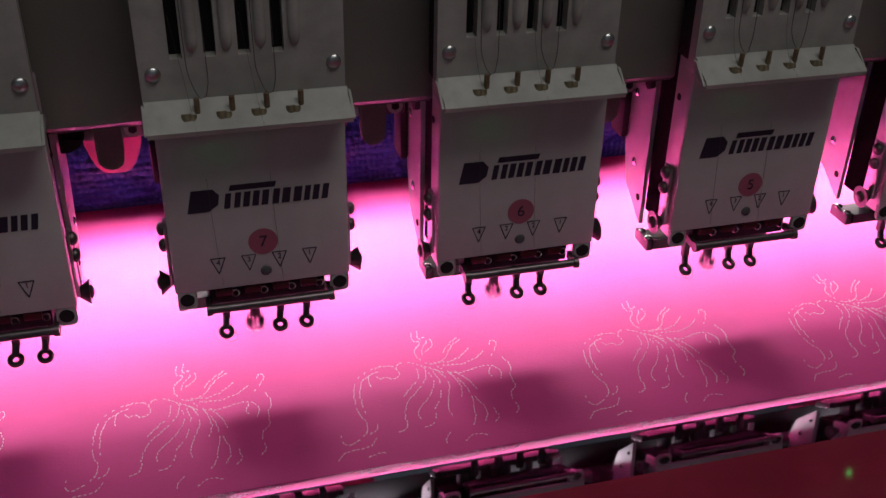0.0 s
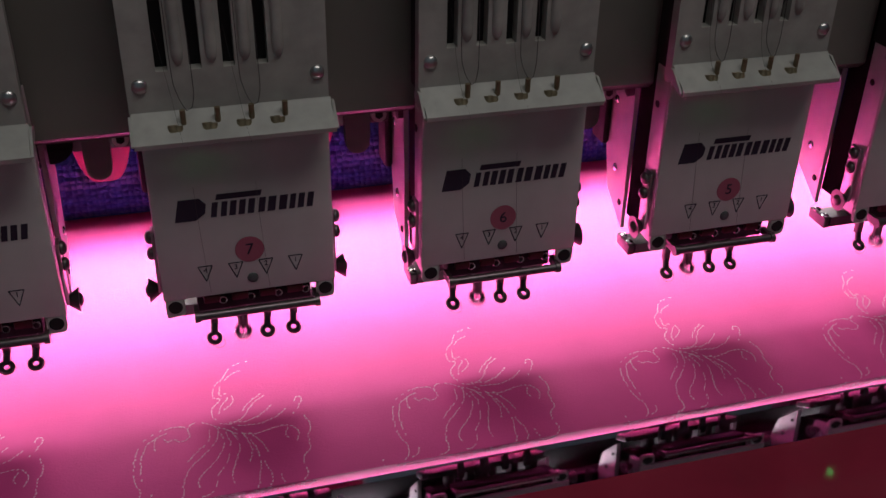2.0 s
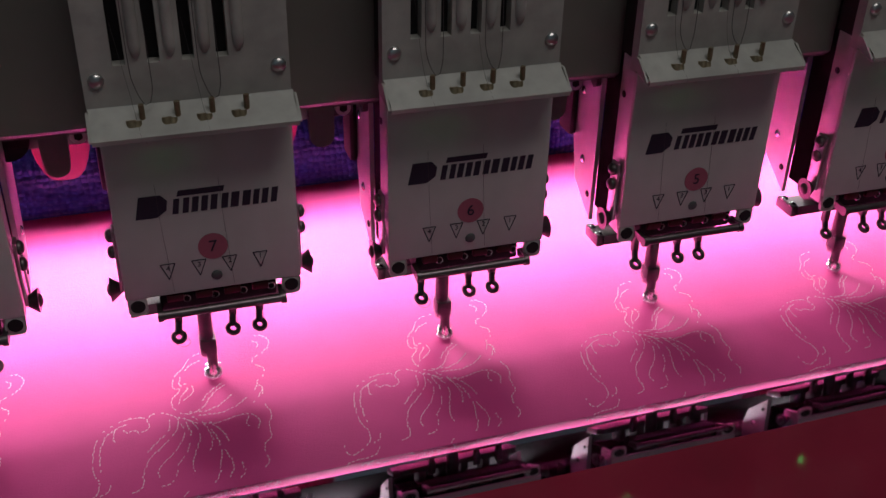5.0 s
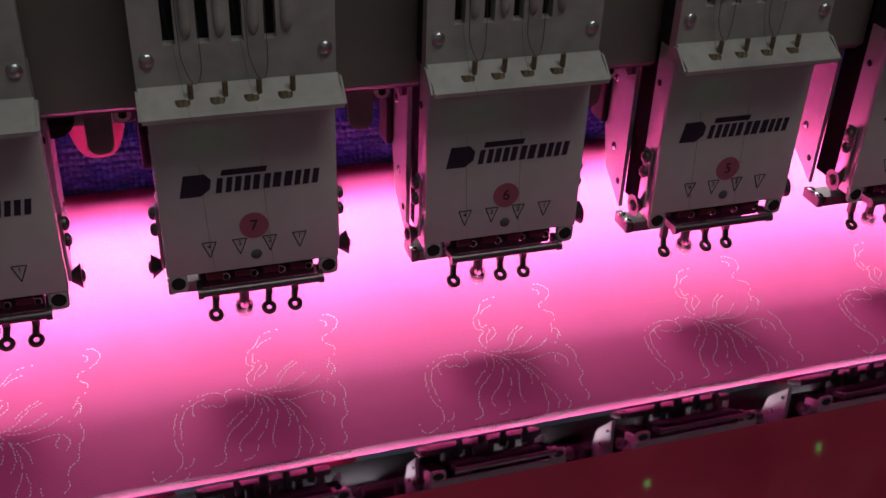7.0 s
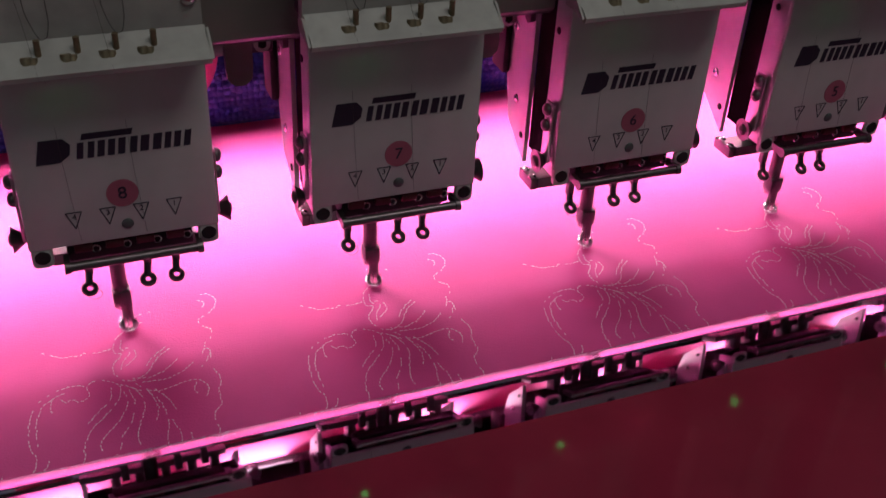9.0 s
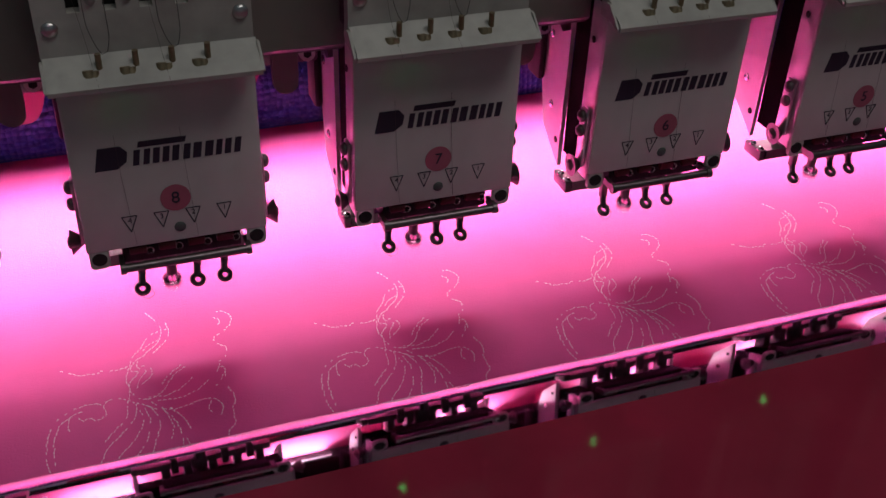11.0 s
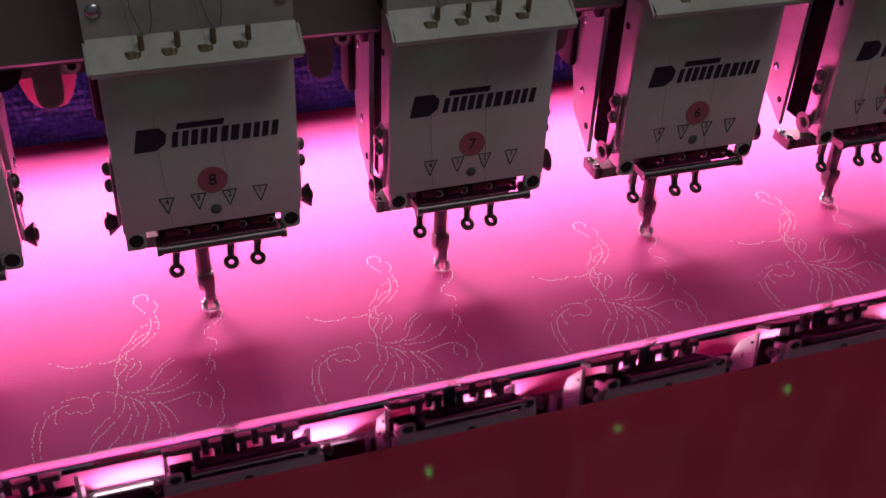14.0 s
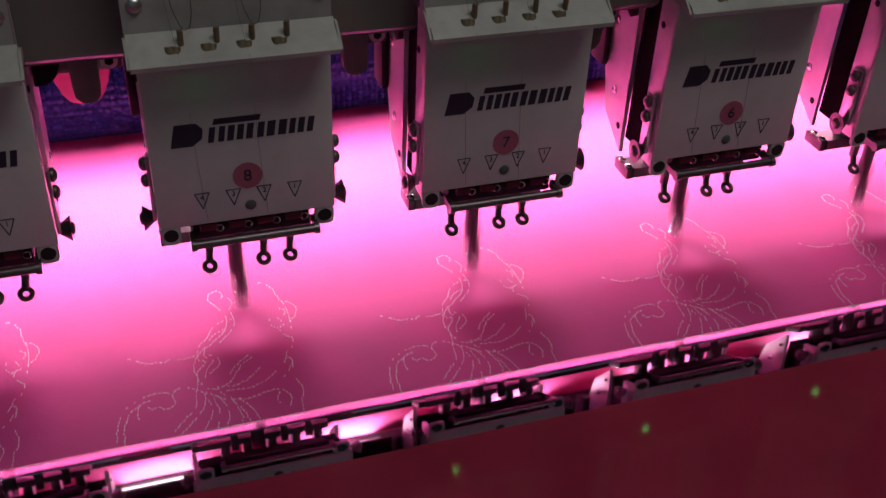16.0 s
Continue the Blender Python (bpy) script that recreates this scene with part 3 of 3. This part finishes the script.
        cyl(bm, (x - 0.003, -0.0135, 0.1795), (x - 0.003, -0.0125, 0.1830), 0.0030, 0.0026, 12)
        cyl(bm, (x + 0.000, -0.0135, 0.1795), (x + 0.000, -0.0125, 0.1825), 0.0028, 0.0024, 12)
        part("guide_eye", bm, M_BRASS, head, "tarnished thread eye")
    for x in (-0.0500, 0.0450):
        bm = bmesh.new()
        dome(bm, (x, -0.004, 0.2030), 0.0042, (0, -1, 0), 0.6)
        part("cover_screw", bm, M_STEEL, head, "domed steel screw")
    # threads
    for x in (slots[0], slots[2]):
        bm = bmesh.new()
        tube(bm, spline([(x + 0.004, -0.0085, 0.30), (x + 0.0045, -0.0075, 0.216), (x + 0.0065, -0.0070, 0.198), (x + 0.0110, -0.0095, 0.1890), (x + 0.0145, -0.0070, 0.194), (x + 0.0150, -0.0075, 0.212), (x + 0.0125, -0.0085, 0.30)], 0.004), 0.00022, 5)
        part("thread", bm, M_DTHREAD, head, "fine dark slack thread")
        bm = bmesh.new()
        tube(bm, spline([(x - 0.002, -0.0075, 0.235), (x + 0.003, -0.0065, 0.198), (x + 0.005, -0.0130, 0.1830), (x + 0.0065, -0.0225, 0.1745), (x + 0.0085, -0.0008, 0.166), (x + 0.0095, -0.0008, 0.120), (x + 0.0125, -0.0008, 0.064)], 0.004), 0.00009, 5)
        part("thread", bm, M_DTHREAD, head, "fine dark thread running down the plate")
    return head


def build_heads():
    first = build_head()
    made = {}
    for n, k in HEADS.items():
        made[n] = first if k == 0 else copy_thing(first, pose(k * PITCH, 0, 0))
    for n, ob in made.items():
        words(str(n), 0.0105, M_INK, Matrix.Translation((0, -0.0006, 0.0937)) @ pose(0, 0, 0, 90), "digit", ob)
    return made


HEAD = build_heads()


def build_bracket():
    """Clamp that hangs under the beam between two heads."""
    top = tagged(new("clamp_bracket"), "grey steel clamp bracket bolted under the beam", "bracket", "clamp brackets under the beam")
    bm = bmesh.new()
    pts = [(-0.008, 0.0), (-0.008, -0.026)] + [(0.008 * math.cos(a), -0.030 + 0.008 * math.sin(a)) for a in (math.pi + math.pi * k / 8 for k in range(1, 8))] + [(0.008, -0.026), (0.008, 0.0)]
    prism(bm, pts, -0.003, 0.003)
    part("tab", bm, M_BEAM, top)
    bm = bmesh.new()
    box(bm, -0.030, 0.022, 0.003, 0.016, -0.021, -0.0015, 0.002)
    part("arm", bm, M_DARK, top, "dark steel arm")
    bm = bmesh.new()
    cyl(bm, (0.0145, 0.004, -0.0135), (0.0145, -0.001, -0.0135), 0.0050, seg=20)
    bolt = part("bolt", bm, M_STEEL, top, "round socket bolt")
    # Black hexagon coloured in for the shaded socket
    bm = bmesh.new()
    cyl(bm, (0.0145, 0.003, -0.0135), (0.0145, -0.0014, -0.0135), 0.0028, seg=6)
    part("socket", bm, M_BLACK, bolt)
    bm = bmesh.new()
    n, band = 16, []
    for i in range(n + 1):
        u = -1 + 2 * i / n
        band.append((0.021 * u - 0.008, -0.121 + 0.026 * abs(u) ** 3.5))
    band = [(band[0][0], -0.002)] + band + [(band[-1][0], -0.002)]
    prism(bm, band, 0.165, 0.200)
    part("sleeve", bm, M_SLEEVE, top, "sagging glossy pink plastic sleeve")
    bm = bmesh.new()
    cyl(bm, (-0.026, 0.014, -0.014), (-0.026, 0.003, -0.014), 0.013, seg=24)
    part("knob", bm, M_BLACK, top, "round black knob")
    return top


BRACKET = build_bracket()
BRACKET.location = (0.079, 0.060, 0.1595)
for k in (-3, -2, -1, 1, 2, 3, 4):
    copy_thing(BRACKET, pose(k * PITCH + 0.079, 0.060, 0.1595))


# ---- what moves ----
CLOTH_ROWS = [
    (0, -0.112, -0.006), (0.5, -0.107, -0.011), (1, -0.091, -0.019), (1.5, -0.069, -0.026), (2, -0.083, -0.032),
    (2.5, -0.103, -0.021), (3, -0.120, -0.037), (3.5, -0.107, -0.050), (4, -0.105, -0.032), (4.6, -0.095, -0.025), (5.6, -0.070, -0.012),
    (6.5, -0.055, -0.008), (7, -0.061, -0.027), (7.5, -0.038, -0.020), (8, -0.023, -0.0205), (8.5, -0.048, -0.025),
    (9, -0.070, -0.036), (9.5, -0.079, -0.065), (10.3, -0.086, -0.060), (11.2, -0.094, -0.048),
    (12, -0.102, -0.0465), (12.5, -0.112, -0.044), (13, -0.090, -0.051), (13.5, -0.097, -0.057), (14, -0.120, -0.053),
    (14.5, -0.117, -0.070), (15, -0.1065, -0.078), (15.5, -0.0915, -0.085), (16, -0.0935, -0.062)]
# Heights of the added panel: when lowered, the strip's reflection turns pink
PINK_PANEL_ROWS = [(0, 0.174), (8.5, 0.174), (9.0, 0.094), (14.5, 0.094), (15.0, 0.174), (15.6, 0.174), (15.95, 0.094), (16, 0.094)]
BEAT_T = [0.0, 0.17, 0.5, 0.85, 2.1, 3.15, 3.9, 5.3, 6.5, 7.0, 7.5, 8.0, 8.5, 8.62, 9.0, 9.3, 12.4, 13.0, 13.5, 14.0, 14.5, 15.0, 15.5, 16.0]
BEAT_C = [-0.62, -0.5, -0.16, 0.0, 0.5, 1.0, 1.5, 2.0, 2.9, 3.36, 3.5, 3.6, 4.0, 4.4, 4.88, 5.0, 8.0, 9.0, 9.5, 9.87, 10.0, 10.5, 11.0, 12.0]


def stroke_rows():
    rows = []
    for i in range(16 * FPS + 1):
        t = i / FPS
        c = 10 * t + float(np.interp(t, BEAT_T, BEAT_C))
        down = min(1.0, max(0.0, 0.55 + 0.9 * math.cos(2 * math.pi * c)))
        rows.append((t, pose(0, 0, -0.0375 * down)))
    return rows


def motions():
    for ob, start, end, x in SEWN:
        walk(ob, [(0, pose(x, 0, -0.004)), (start, pose(x, 0, -0.004)), (end, pose(x, 0, 0.0006)), (16, pose(x, 0, 0.0006))])
    walk(CLOTH, [(t, pose(x, y, BED)) for t, x, y in CLOTH_ROWS])
    walk(PINK_PANEL, [(t, pose(0.25, 0.1975, z)) for t, z in PINK_PANEL_ROWS])
    rows = stroke_rows()
    for head in HEAD.values():
        for ob in head.children:
            if ob.name.startswith("needle_bar"):
                walk(ob, rows)


motions()
